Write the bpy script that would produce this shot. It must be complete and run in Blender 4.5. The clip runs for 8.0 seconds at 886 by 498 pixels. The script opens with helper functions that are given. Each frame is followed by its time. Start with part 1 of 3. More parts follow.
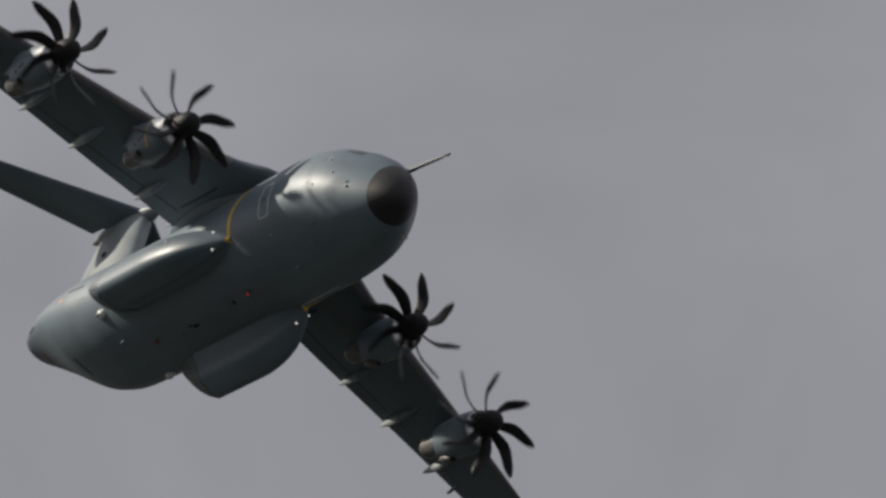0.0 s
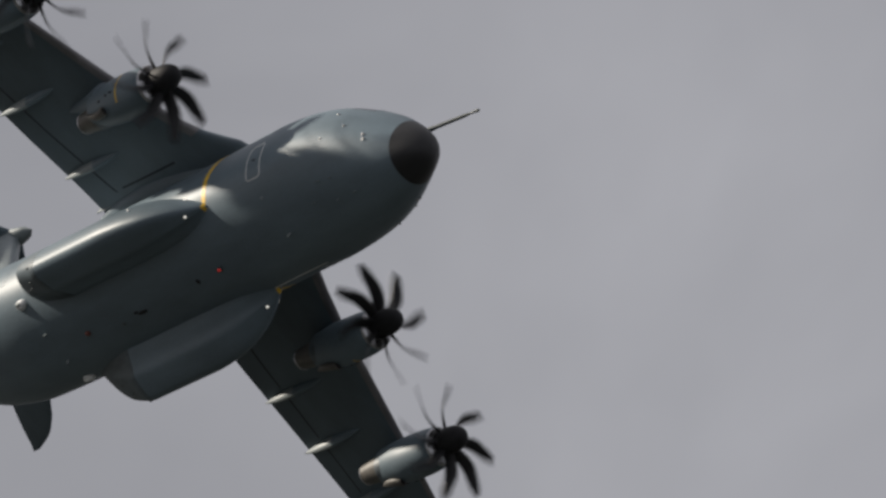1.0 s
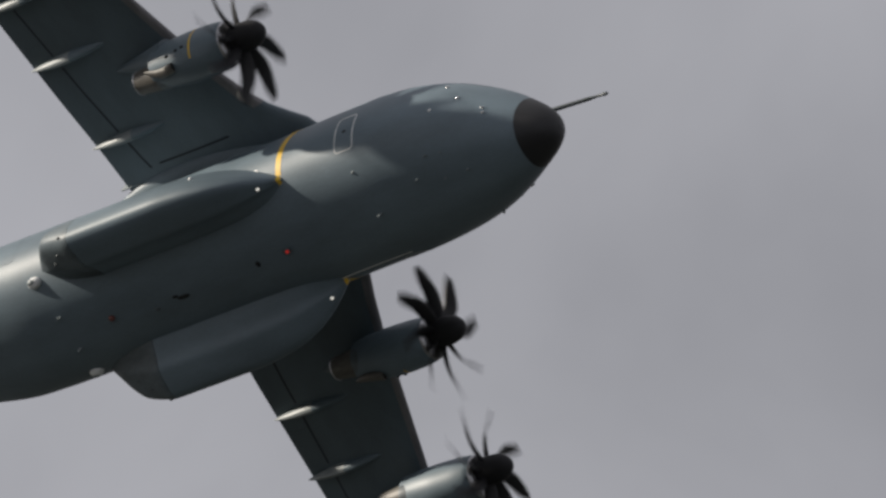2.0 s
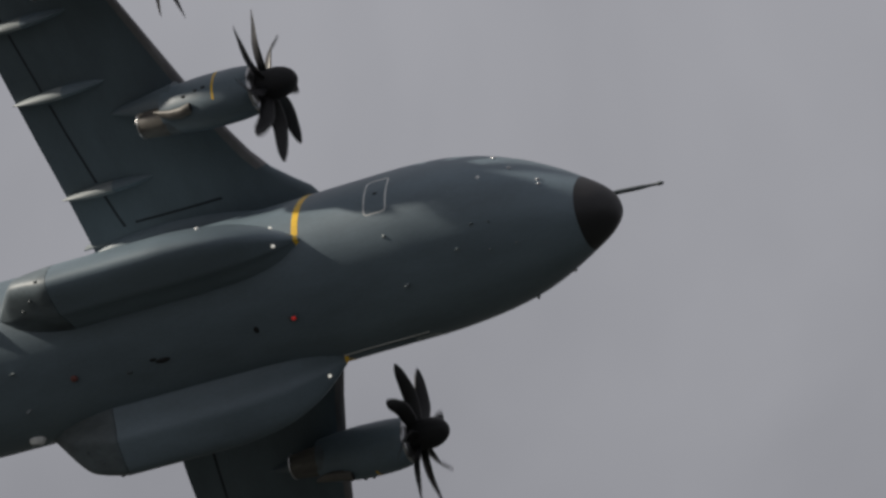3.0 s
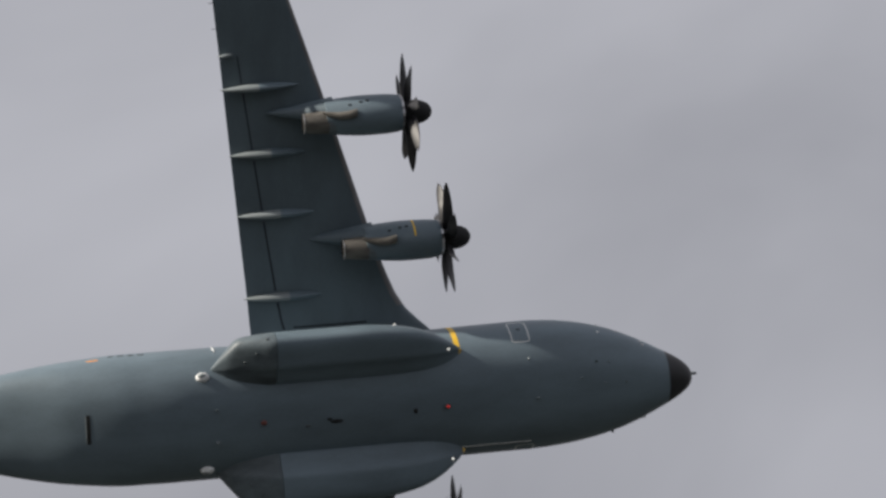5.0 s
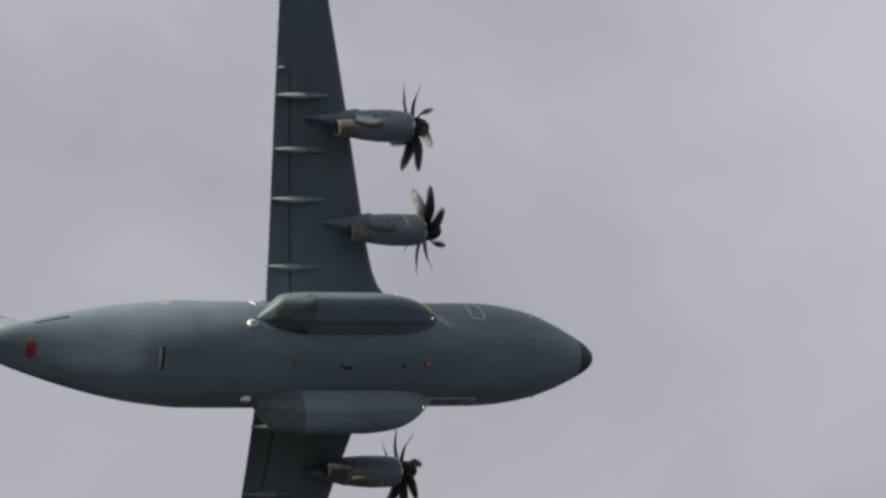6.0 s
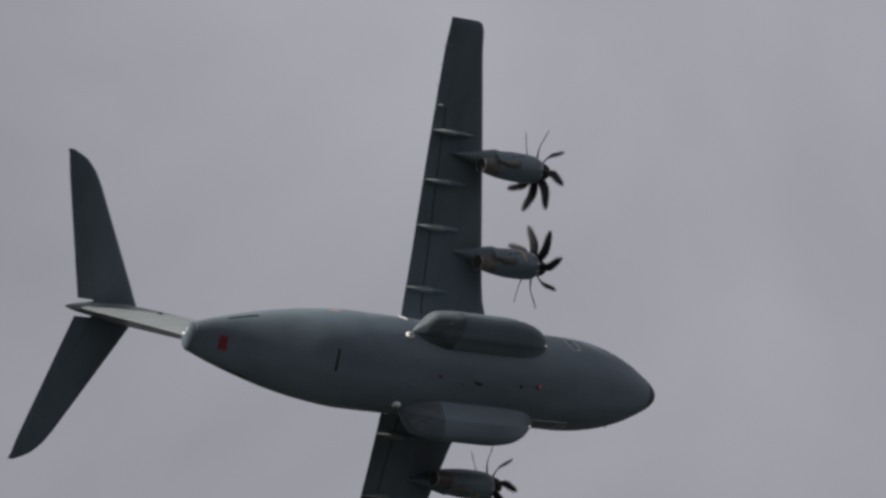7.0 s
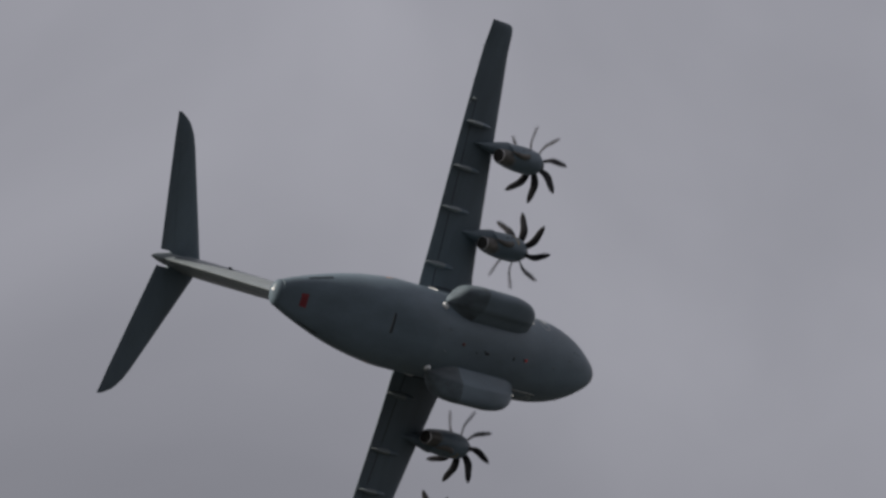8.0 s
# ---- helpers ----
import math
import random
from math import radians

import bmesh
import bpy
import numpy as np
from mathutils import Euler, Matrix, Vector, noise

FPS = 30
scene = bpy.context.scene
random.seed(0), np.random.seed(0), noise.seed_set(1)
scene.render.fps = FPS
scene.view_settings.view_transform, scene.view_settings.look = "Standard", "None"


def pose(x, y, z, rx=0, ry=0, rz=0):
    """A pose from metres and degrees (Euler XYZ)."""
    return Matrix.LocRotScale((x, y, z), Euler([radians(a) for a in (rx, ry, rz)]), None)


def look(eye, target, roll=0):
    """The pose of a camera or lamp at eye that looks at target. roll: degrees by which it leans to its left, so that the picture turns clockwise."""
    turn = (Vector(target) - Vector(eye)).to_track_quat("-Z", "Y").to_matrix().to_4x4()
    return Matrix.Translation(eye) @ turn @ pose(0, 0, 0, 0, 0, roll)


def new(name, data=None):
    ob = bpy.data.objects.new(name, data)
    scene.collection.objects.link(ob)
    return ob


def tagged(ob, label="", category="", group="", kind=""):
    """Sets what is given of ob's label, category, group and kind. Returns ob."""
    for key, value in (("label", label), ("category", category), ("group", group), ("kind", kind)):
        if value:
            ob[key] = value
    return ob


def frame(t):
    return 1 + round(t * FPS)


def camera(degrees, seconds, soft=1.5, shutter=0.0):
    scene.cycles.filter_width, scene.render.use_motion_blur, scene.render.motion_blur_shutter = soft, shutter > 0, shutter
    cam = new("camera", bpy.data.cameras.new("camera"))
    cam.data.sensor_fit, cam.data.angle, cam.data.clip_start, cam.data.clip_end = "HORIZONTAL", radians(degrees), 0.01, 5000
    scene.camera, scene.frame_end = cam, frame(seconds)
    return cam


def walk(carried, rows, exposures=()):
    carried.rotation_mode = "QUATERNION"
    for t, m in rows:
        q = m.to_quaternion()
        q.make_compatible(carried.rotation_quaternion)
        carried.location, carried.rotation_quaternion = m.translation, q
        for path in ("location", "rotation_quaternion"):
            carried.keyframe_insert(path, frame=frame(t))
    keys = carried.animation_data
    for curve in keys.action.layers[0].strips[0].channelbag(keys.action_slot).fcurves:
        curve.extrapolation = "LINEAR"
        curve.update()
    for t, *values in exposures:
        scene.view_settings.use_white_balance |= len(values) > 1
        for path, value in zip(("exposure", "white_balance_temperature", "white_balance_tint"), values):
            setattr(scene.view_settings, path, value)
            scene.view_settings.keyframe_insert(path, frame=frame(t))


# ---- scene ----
from mathutils import Quaternion

# ------------------------------------------------------------ camera and its pan
EYE = (0.0, 0.0, 1.7)
CAM_ROWS = [
    (0.0, 0.59215, 0.77529, 0.12531, 0.18049),
    (0.1, 0.59236, 0.77670, 0.12468, 0.17408),
    (0.2, 0.59262, 0.77802, 0.12394, 0.16770),
    (0.3, 0.59289, 0.77926, 0.12315, 0.16143),
    (0.4, 0.59314, 0.78043, 0.12237, 0.15534),
    (0.5, 0.59333, 0.78154, 0.12166, 0.14951),
    (0.6, 0.59344, 0.78258, 0.12105, 0.14402),
    (0.7, 0.59350, 0.78356, 0.12049, 0.13881),
    (0.8, 0.59352, 0.78450, 0.11997, 0.13377),
    (0.9, 0.59352, 0.78542, 0.11944, 0.12876),
    (1.0, 0.59351, 0.78633, 0.11888, 0.12365),
    (1.1, 0.59349, 0.78723, 0.11838, 0.11842),
    (1.2, 0.59346, 0.78812, 0.11767, 0.11322),
    (1.3, 0.59351, 0.78902, 0.11626, 0.10805),
    (1.4, 0.59365, 0.78991, 0.11417, 0.10289),
    (1.5, 0.59384, 0.79080, 0.11149, 0.09776),
    (1.6, 0.59405, 0.79169, 0.10832, 0.09269),
    (1.7, 0.59424, 0.79260, 0.10475, 0.08773),
    (1.8, 0.59437, 0.79352, 0.10089, 0.08290),
    (1.9, 0.59441, 0.79447, 0.09683, 0.07822),
    (2.0, 0.59431, 0.79547, 0.09267, 0.07372),
    (2.1, 0.59404, 0.79653, 0.08852, 0.06943),
    (2.2, 0.59358, 0.79766, 0.08447, 0.06534),
    (2.3, 0.59287, 0.79889, 0.08063, 0.06150),
    (2.4, 0.59197, 0.80020, 0.07690, 0.05780),
    (2.5, 0.59089, 0.80159, 0.07311, 0.05437),
    (2.6, 0.58955, 0.80309, 0.06936, 0.05158),
    (2.7, 0.58795, 0.80471, 0.06566, 0.04939),
    (2.8, 0.58615, 0.80644, 0.06186, 0.04741),
    (2.9, 0.58421, 0.80827, 0.05779, 0.04530),
    (3.0, 0.58219, 0.81018, 0.05329, 0.04270),
    (3.1, 0.57999, 0.81224, 0.04824, 0.03960),
    (3.2, 0.57757, 0.81443, 0.04270, 0.03620),
    (3.3, 0.57505, 0.81665, 0.03685, 0.03253),
    (3.4, 0.57255, 0.81878, 0.03086, 0.02861),
    (3.5, 0.57023, 0.82075, 0.02490, 0.02447),
    (3.6, 0.56801, 0.82255, 0.01889, 0.02003),
    (3.7, 0.56585, 0.82427, 0.01266, 0.01523),
    (3.8, 0.56376, 0.82584, 0.00627, 0.01018),
    (3.9, 0.56182, 0.82725, -0.00021, 0.00495),
    (4.0, 0.56004, 0.82844, -0.00672, -0.00034),
    (4.1, 0.55843, 0.82943, -0.01325, -0.00564),
    (4.2, 0.55695, 0.83024, -0.01987, -0.01101),
    (4.3, 0.55561, 0.83085, -0.02662, -0.01659),
    (4.4, 0.55443, 0.83124, -0.03356, -0.02248),
    (4.5, 0.55343, 0.83139, -0.04074, -0.02879),
    (4.6, 0.55265, 0.83126, -0.04812, -0.03555),
    (4.7, 0.55196, 0.83091, -0.05578, -0.04261),
    (4.8, 0.55131, 0.83034, -0.06395, -0.05011),
    (4.9, 0.55075, 0.82947, -0.07263, -0.05813),
    (5.0, 0.55025, 0.82834, -0.08166, -0.06651),
    (5.1, 0.54977, 0.82695, -0.09089, -0.07510),
    (5.2, 0.54931, 0.82536, -0.10017, -0.08371),
    (5.3, 0.54883, 0.82361, -0.10935, -0.09220),
    (5.4, 0.54834, 0.82173, -0.11827, -0.10041),
    (5.5, 0.54784, 0.81982, -0.12680, -0.10816),
    (5.6, 0.54730, 0.81791, -0.13482, -0.11538),
    (5.7, 0.54674, 0.81607, -0.14226, -0.12195),
    (5.8, 0.54612, 0.81438, -0.14904, -0.12777),
    (5.9, 0.54549, 0.81281, -0.15526, -0.13296),
    (6.0, 0.54490, 0.81129, -0.16103, -0.13770),
    (6.1, 0.54436, 0.80990, -0.16628, -0.14175),
    (6.2, 0.54388, 0.80864, -0.17100, -0.14513),
    (6.3, 0.54346, 0.80745, -0.17530, -0.14815),
    (6.4, 0.54314, 0.80624, -0.17924, -0.15115),
    (6.5, 0.54295, 0.80492, -0.18292, -0.15443),
    (6.6, 0.54287, 0.80349, -0.18630, -0.15806),
    (6.7, 0.54290, 0.80202, -0.18931, -0.16182),
    (6.8, 0.54306, 0.80047, -0.19206, -0.16563),
    (6.9, 0.54339, 0.79885, -0.19460, -0.16940),
    (7.0, 0.54388, 0.79714, -0.19703, -0.17301),
    (7.1, 0.54454, 0.79533, -0.19941, -0.17655),
    (7.2, 0.54533, 0.79341, -0.20170, -0.18008),
    (7.3, 0.54630, 0.79140, -0.20386, -0.18350),
    (7.4, 0.54745, 0.78933, -0.20585, -0.18675),
    (7.5, 0.54879, 0.78723, -0.20761, -0.18973),
    (7.6, 0.55038, 0.78504, -0.20919, -0.19244),
    (7.7, 0.55222, 0.78274, -0.21065, -0.19495),
    (7.8, 0.55418, 0.78039, -0.21203, -0.19731),
    (7.9, 0.55616, 0.77805, -0.21334, -0.19955),
    (8.0, 0.55807, 0.77578, -0.21460, -0.20171),
]
# seconds, stops, kelvin, tint
EXPOSURES = [(0.0, -0.20, 6550, 10), (0.5, -0.10, 6550, 10), (1.0, -0.03, 6550, 10), (2.5, 0.05, 6550, 10), (3.0, -0.15, 6520, 10), (3.5, 0.02, 6500, 10), (4.0, 0.15, 6490, 10),
             (4.5, 0.19, 6480, 10), (5.8, 0.42, 6450, 11), (6.0, 0.38, 6440, 11), (6.5, 0.06, 6430, 12), (7.0, -0.11, 6410, 13), (7.5, -0.13, 6405, 13), (8.0, -0.15, 6400, 13)]


def from_quat(place, q):
    return Matrix.LocRotScale(place, Quaternion(q), None)


cam = camera(8.4826, 8.0, 2.8, 0.3)
walk(cam, [(t, from_quat(EYE, q)) for t, *q in CAM_ROWS], EXPOSURES)

# ------------------------------------------------------------ sky and sun
SUN_WAY = Vector((-0.874, -0.068, 0.480)).normalized()
world = bpy.data.worlds.new("overcast_sky")
scene.world = world
world.use_nodes = True
wn, wl = world.node_tree.nodes, world.node_tree.links
wn.clear()
out = wn.new("ShaderNodeOutputWorld")
bg = wn.new("ShaderNodeBackground")
coord = wn.new("ShaderNodeTexCoord")
sky = wn.new("ShaderNodeTexSky")
sky.sky_type = "NISHITA"
sky.sun_disc = False
sky.sun_elevation = math.asin(SUN_WAY.z)
sky.sun_rotation = math.atan2(SUN_WAY.x, SUN_WAY.y)
sky.dust_density = 4.0
gain = wn.new("ShaderNodeMixRGB")
gain.blend_type = "MULTIPLY"
gain.inputs[0].default_value = 1.0
gain.inputs[2].default_value = (0.08, 0.08, 0.08, 1)
wl.new(sky.outputs[0], gain.inputs[1])
big = wn.new("ShaderNodeTexNoise")
big.inputs["Scale"].default_value = 6.5
big.inputs["Detail"].default_value = 5.0
big.inputs["Roughness"].default_value = 0.5
big.inputs["Distortion"].default_value = 0.4
wl.new(coord.outputs["Generated"], big.inputs["Vector"])
cloud = wn.new("ShaderNodeValToRGB")
cloud.color_ramp.elements[0].position = 0.30
cloud.color_ramp.elements[0].color = (0.288, 0.290, 0.316, 1)
cloud.color_ramp.elements[1].position = 0.70
cloud.color_ramp.elements[1].color = (0.450, 0.452, 0.486, 1)
wl.new(big.outputs["Fac"], cloud.inputs[0])
cover = wn.new("ShaderNodeMixRGB")
cover.inputs[0].default_value = 0.94
wl.new(gain.outputs[0], cover.inputs[1])
# thicker, darker cloud low towards +x
split = wn.new("ShaderNodeSeparateXYZ")
wl.new(coord.outputs["Generated"], split.inputs[0])
height = wn.new("ShaderNodeMath")
height.operation = "MULTIPLY_ADD"
height.inputs[1].default_value = 0.24
wl.new(split.outputs[0], height.inputs[0])
wl.new(split.outputs[2], height.inputs[2])
low = wn.new("ShaderNodeMapRange")
low.interpolation_type = "SMOOTHSTEP"
low.inputs["From Min"].default_value = 0.425
low.inputs["From Max"].default_value = 0.365
wl.new(height.outputs[0], low.inputs["Value"])
east = wn.new("ShaderNodeMapRange")
east.interpolation_type = "SMOOTHSTEP"
east.inputs["From Min"].default_value = -0.10
east.inputs["From Max"].default_value = 0.10
wl.new(split.outputs[0], east.inputs["Value"])
both = wn.new("ShaderNodeMath")
both.operation = "MULTIPLY"
wl.new(low.outputs[0], both.inputs[0])
wl.new(east.outputs[0], both.inputs[1])
thick = wn.new("ShaderNodeMixRGB")
thick.blend_type = "MULTIPLY"
thick.inputs[2].default_value = (0.80, 0.80, 0.80, 1)
wl.new(both.outputs[0], thick.inputs[0])
wl.new(cloud.outputs[0], thick.inputs[1])
wl.new(thick.outputs[0], cover.inputs[2])
wl.new(cover.outputs[0], bg.inputs["Color"])
bg.inputs["Strength"].default_value = 1.0
wl.new(bg.outputs[0], out.inputs[0])

sun_data = bpy.data.lights.new("sun", "SUN")
sun_data.energy = 5.0
sun_data.angle = radians(1.4)
sun_data.color = (1.0, 0.92, 0.80)
sun_ob = new("sun", sun_data)
sun_ob.matrix_basis = look(SUN_WAY * 500, (0, 0, 0))


# ------------------------------------------------------------ materials
def surface(name, base, rough=0.5, metal=0.0, vary=0.12, scale=0.5, fine=14.0, bump=0.004, stretch=(0.35, 1, 1), emit=None, gloss=0.4):
    """Painted or bare surface with broad stains, fine grain and faint relief."""
    m = bpy.data.materials.new(name)
    m.use_nodes = True
    n, k = m.node_tree.nodes, m.node_tree.links
    b = n["Principled BSDF"]
    tc = n.new("ShaderNodeTexCoord")
    mp = n.new("ShaderNodeMapping")
    mp.inputs["Scale"].default_value = stretch
    k.new(tc.outputs["Object"], mp.inputs["Vector"])
    broad = n.new("ShaderNodeTexNoise")
    broad.inputs["Scale"].default_value = scale
    broad.inputs["Detail"].default_value = 6
    broad.inputs["Roughness"].default_value = 0.6
    k.new(mp.outputs[0], broad.inputs["Vector"])
    grain = n.new("ShaderNodeTexNoise")
    grain.inputs["Scale"].default_value = fine
    grain.inputs["Detail"].default_value = 3
    k.new(mp.outputs[0], grain.inputs["Vector"])
    ramp = n.new("ShaderNodeValToRGB")
    lo = [max(0, c * (1 - vary * 1.6)) for c in base]
    hi = [min(1, c * (1 + vary * 1.6)) for c in base]
    ramp.color_ramp.elements[0].position, ramp.color_ramp.elements[1].position = 0.28, 0.72
    ramp.color_ramp.elements[0].color = (*lo, 1)
    ramp.color_ramp.elements[1].color = (*hi, 1)
    k.new(broad.outputs["Fac"], ramp.inputs[0])
    mix = n.new("ShaderNodeMixRGB")
    mix.blend_type = "OVERLAY"
    mix.inputs[0].default_value = min(0.5, vary * 0.7)
    k.new(ramp.outputs[0], mix.inputs[1])
    k.new(grain.outputs["Fac"], mix.inputs[2])
    k.new(mix.outputs[0], b.inputs["Base Color"])
    b.inputs["Metallic"].default_value = metal
    b.inputs["Specular IOR Level"].default_value = gloss
    rr = n.new("ShaderNodeMapRange")
    rr.inputs["To Min"].default_value = max(0.03, rough - 0.09)
    rr.inputs["To Max"].default_value = min(1, rough + 0.09)
    k.new(broad.outputs["Fac"], rr.inputs["Value"])
    k.new(rr.outputs[0], b.inputs["Roughness"])
    bp = n.new("ShaderNodeBump")
    bp.inputs["Strength"].default_value = 0.5
    bp.inputs["Distance"].default_value = bump
    k.new(broad.outputs["Fac"], bp.inputs["Height"])
    k.new(bp.outputs[0], b.inputs["Normal"])
    if emit:
        b.inputs["Emission Color"].default_value = (*emit[:3], 1)
        b.inputs["Emission Strength"].default_value = emit[3]
    return m


PAINT = surface("grey_airframe_paint", (0.128, 0.171, 0.203), 0.47, vary=0.18, scale=0.35, bump=0.02)
WING_PAINT = surface("grey_wing_paint", (0.106, 0.141, 0.166), 0.5, vary=0.14, scale=0.4, bump=0.01, stretch=(1, 0.35, 1))
EDGE_PAINT = surface("worn_leading_edge", (0.20, 0.195, 0.20), 0.42, metal=0.2, vary=0.25, scale=0.8, stretch=(1, 0.3, 1))
# pale fittings; also sunlight put into the colour of fairing tails and flap ends
PALE_PAINT = surface("pale_and_sunlit_paint", (0.23, 0.26, 0.27), 0.45, vary=0.12, scale=1.0)
# rear cowl: mottled grime, plus the shade of its aft-facing side as darker colour
SHADED_COWL = surface("shaded_grimy_cowl_paint", (0.098, 0.124, 0.140), 0.5, vary=0.3, scale=0.9, bump=0.01)
DARK_PAINT = surface("dark_access_panel_paint", (0.075, 0.092, 0.10), 0.5, vary=0.18, scale=0.9)
BLACK = surface("black_radome_coating", (0.022, 0.022, 0.024), 0.5, vary=0.2, scale=1.5)
BLADE = surface("black_composite_blade", (0.018, 0.018, 0.02), 0.45, vary=0.2, scale=2.0, gloss=0.3)
SPINNER = surface("dark_spinner_paint", (0.022, 0.022, 0.024), 0.6, vary=0.2, scale=2.0, gloss=0.2)
EXHAUST = surface("heat_stained_metal", (0.118, 0.110, 0.098), 0.5, metal=0.1, vary=0.3, scale=2.5)
SHROUD = surface("browned_cowl_paint", (0.120, 0.140, 0.155), 0.5, vary=0.2, scale=2.0)
SOOTY_SHADE = surface("sooty_shaded_inside", (0.03, 0.028, 0.027), 0.8, vary=0.3, scale=3)
STEEL = surface("bare_steel", (0.55, 0.55, 0.56), 0.3, metal=0.9, vary=0.1, scale=4)
YELLOW = surface("yellow_marking_paint", (0.75, 0.47, 0.04), 0.45, vary=0.12, scale=3)
WHITE = surface("white_marking_paint", (0.85, 0.86, 0.86), 0.45, vary=0.06, scale=3)
DULL_WHITE = surface("dulled_white_marking", (0.68, 0.70, 0.70), 0.5, vary=0.18, scale=3)
RED = surface("red_marking_paint", (0.20, 0.028, 0.035), 0.5, vary=0.2, scale=3)
ORANGE = surface("orange_marking_paint", (0.85, 0.33, 0.05), 0.45, vary=0.1, scale=3)
SEAL = surface("black_seal", (0.012, 0.013, 0.014), 0.7, vary=0.1, scale=3)
SLOT = surface("shaded_slot_paint", (0.022, 0.028, 0.035), 0.6, vary=0.3, scale=1.2)
GLASS = surface("dark_cockpit_glass", (0.02, 0.025, 0.03), 0.08, vary=0.05, scale=1)
LENS = surface("lamp_lens", (0.8, 0.8, 0.78), 0.1, vary=0.03, scale=5, emit=(1, 0.95, 0.85, 0.5))
BEACON = surface("red_beacon_lens", (0.6, 0.03, 0.03), 0.15, vary=0.03, scale=5, emit=(1.0, 0.06, 0.05, 0.14))
GRASS = surface("airfield_grass", (0.034, 0.038, 0.036), 0.9, vary=0.3, scale=0.03, fine=0.9, bump=0.05, stretch=(1, 1, 1))


# ------------------------------------------------------------ building helpers
def part(name, bm, material, parent=None, label="", smooth=40):
    """Link a bmesh as one mesh object under a thing or a part."""
    bmesh.ops.remove_doubles(bm, verts=bm.verts, dist=1e-5)
    bmesh.ops.recalc_face_normals(bm, faces=bm.faces)
    me = bpy.data.meshes.new(name)
    for f in bm.faces:
        f.smooth = True
    bm.to_mesh(me)
    bm.free()
    me.set_sharp_from_angle(angle=radians(smooth))
    me.materials.append(material)
    ob = new(name, me)
    if parent:
        ob.parent = parent
    if label:
        tagged(ob, label)
    return ob


def loft(rings, cap=True, closed=True):
    """A skin over rings of equally many points."""
    bm = bmesh.new()
    vs = [[bm.verts.new(p) for p in r] for r in rings]
    n = len(vs[0])
    for a, b in zip(vs, vs[1:]):
        for i in range(n if closed else n - 1):
            j = (i + 1) % n
            bm.faces.new((a[i], a[j], b[j], b[i]))
    if cap:
        bm.faces.new(vs[0])
        bm.faces.new(list(reversed(vs[-1])))
    return bm


def lerp_rows(rows, s):
    """Smooth value of a table of stations (s, a, b, ...) at s."""
    for i in range(len(rows) - 1):
        if s <= rows[i + 1][0] or i == len(rows) - 2:
            break
    p1, p2 = rows[i], rows[i + 1]
    p0, p3 = rows[max(i - 1, 0)], rows[min(i + 2, len(rows) - 1)]
    h = p2[0] - p1[0]
    u = min(max((s - p1[0]) / h, 0), 1)
    res = []
    for k in range(1, len(p1)):
        d1 = (p2[k] - p1[k]) / h
        d0 = (p1[k] - p0[k]) / (p1[0] - p0[0]) if p1[0] > p0[0] else d1
        d2 = (p3[k] - p2[k]) / (p3[0] - p2[0]) if p3[0] > p2[0] else d1
        m1 = 0 if d0 * d1 <= 0 else 2 * d0 * d1 / (d0 + d1)
        m2 = 0 if d1 * d2 <= 0 else 2 * d1 * d2 / (d1 + d2)
        res.append((2 * u**3 - 3 * u * u + 1) * p1[k] + (u**3 - 2 * u * u + u) * h * m1
                   + (3 * u * u - 2 * u**3) * p2[k] + (u**3 - u * u) * h * m2)
    return res


def ball(r, at=(0, 0, 0), scale=(1, 1, 1), seg=16):
    bm = bmesh.new()
    bmesh.ops.create_uvsphere(bm, u_segments=seg, v_segments=max(6, seg // 2), radius=r)
    bmesh.ops.scale(bm, vec=scale, verts=bm.verts)
    bmesh.ops.translate(bm, vec=at, verts=bm.verts)
    return bm


def box(x0, x1, y0, y1, z0, z1, bevel=0.02):
    bm = bmesh.new()
    bmesh.ops.create_cube(bm, size=1)
    bmesh.ops.scale(bm, vec=(x1 - x0, y1 - y0, z1 - z0), verts=bm.verts)
    bmesh.ops.translate(bm, vec=((x0 + x1) / 2, (y0 + y1) / 2, (z0 + z1) / 2), verts=bm.verts)
    if bevel:
        bmesh.ops.bevel(bm, geom=bm.edges, offset=bevel, segments=2, affect="EDGES", profile=0.5)
    return bm


def round_body(rows, axis_y=0.0, axis_z=0.0, seg=32, cap=True):
    """A body round an x axis; rows of x, half width, half height, z shift."""
    rings = []
    for x, w, h, dz in rows:
        rings.append([(x, axis_y + w * math.cos(a), axis_z + dz + h * math.sin(a))
                      for a in (2 * math.pi * i / seg for i in range(seg))])
    return loft(rings, cap)


# ------------------------------------------------------------ ground
def build_ground():
    bm = bmesh.new()
    bmesh.ops.create_circle(bm, cap_ends=True, segments=96, radius=4600)
    ob = part("ground", bm, GRASS, None)
    tagged(ob, "flat green airfield grass reaching the horizon", "ground", kind="structure")


build_ground()

# ------------------------------------------------------------ the aircraft: x forward from the nose tip, y to its left, z up
aircraft = tagged(new("transport_aircraft"), "grey four-engined turboprop military transport aircraft banking in flight", "aircraft")

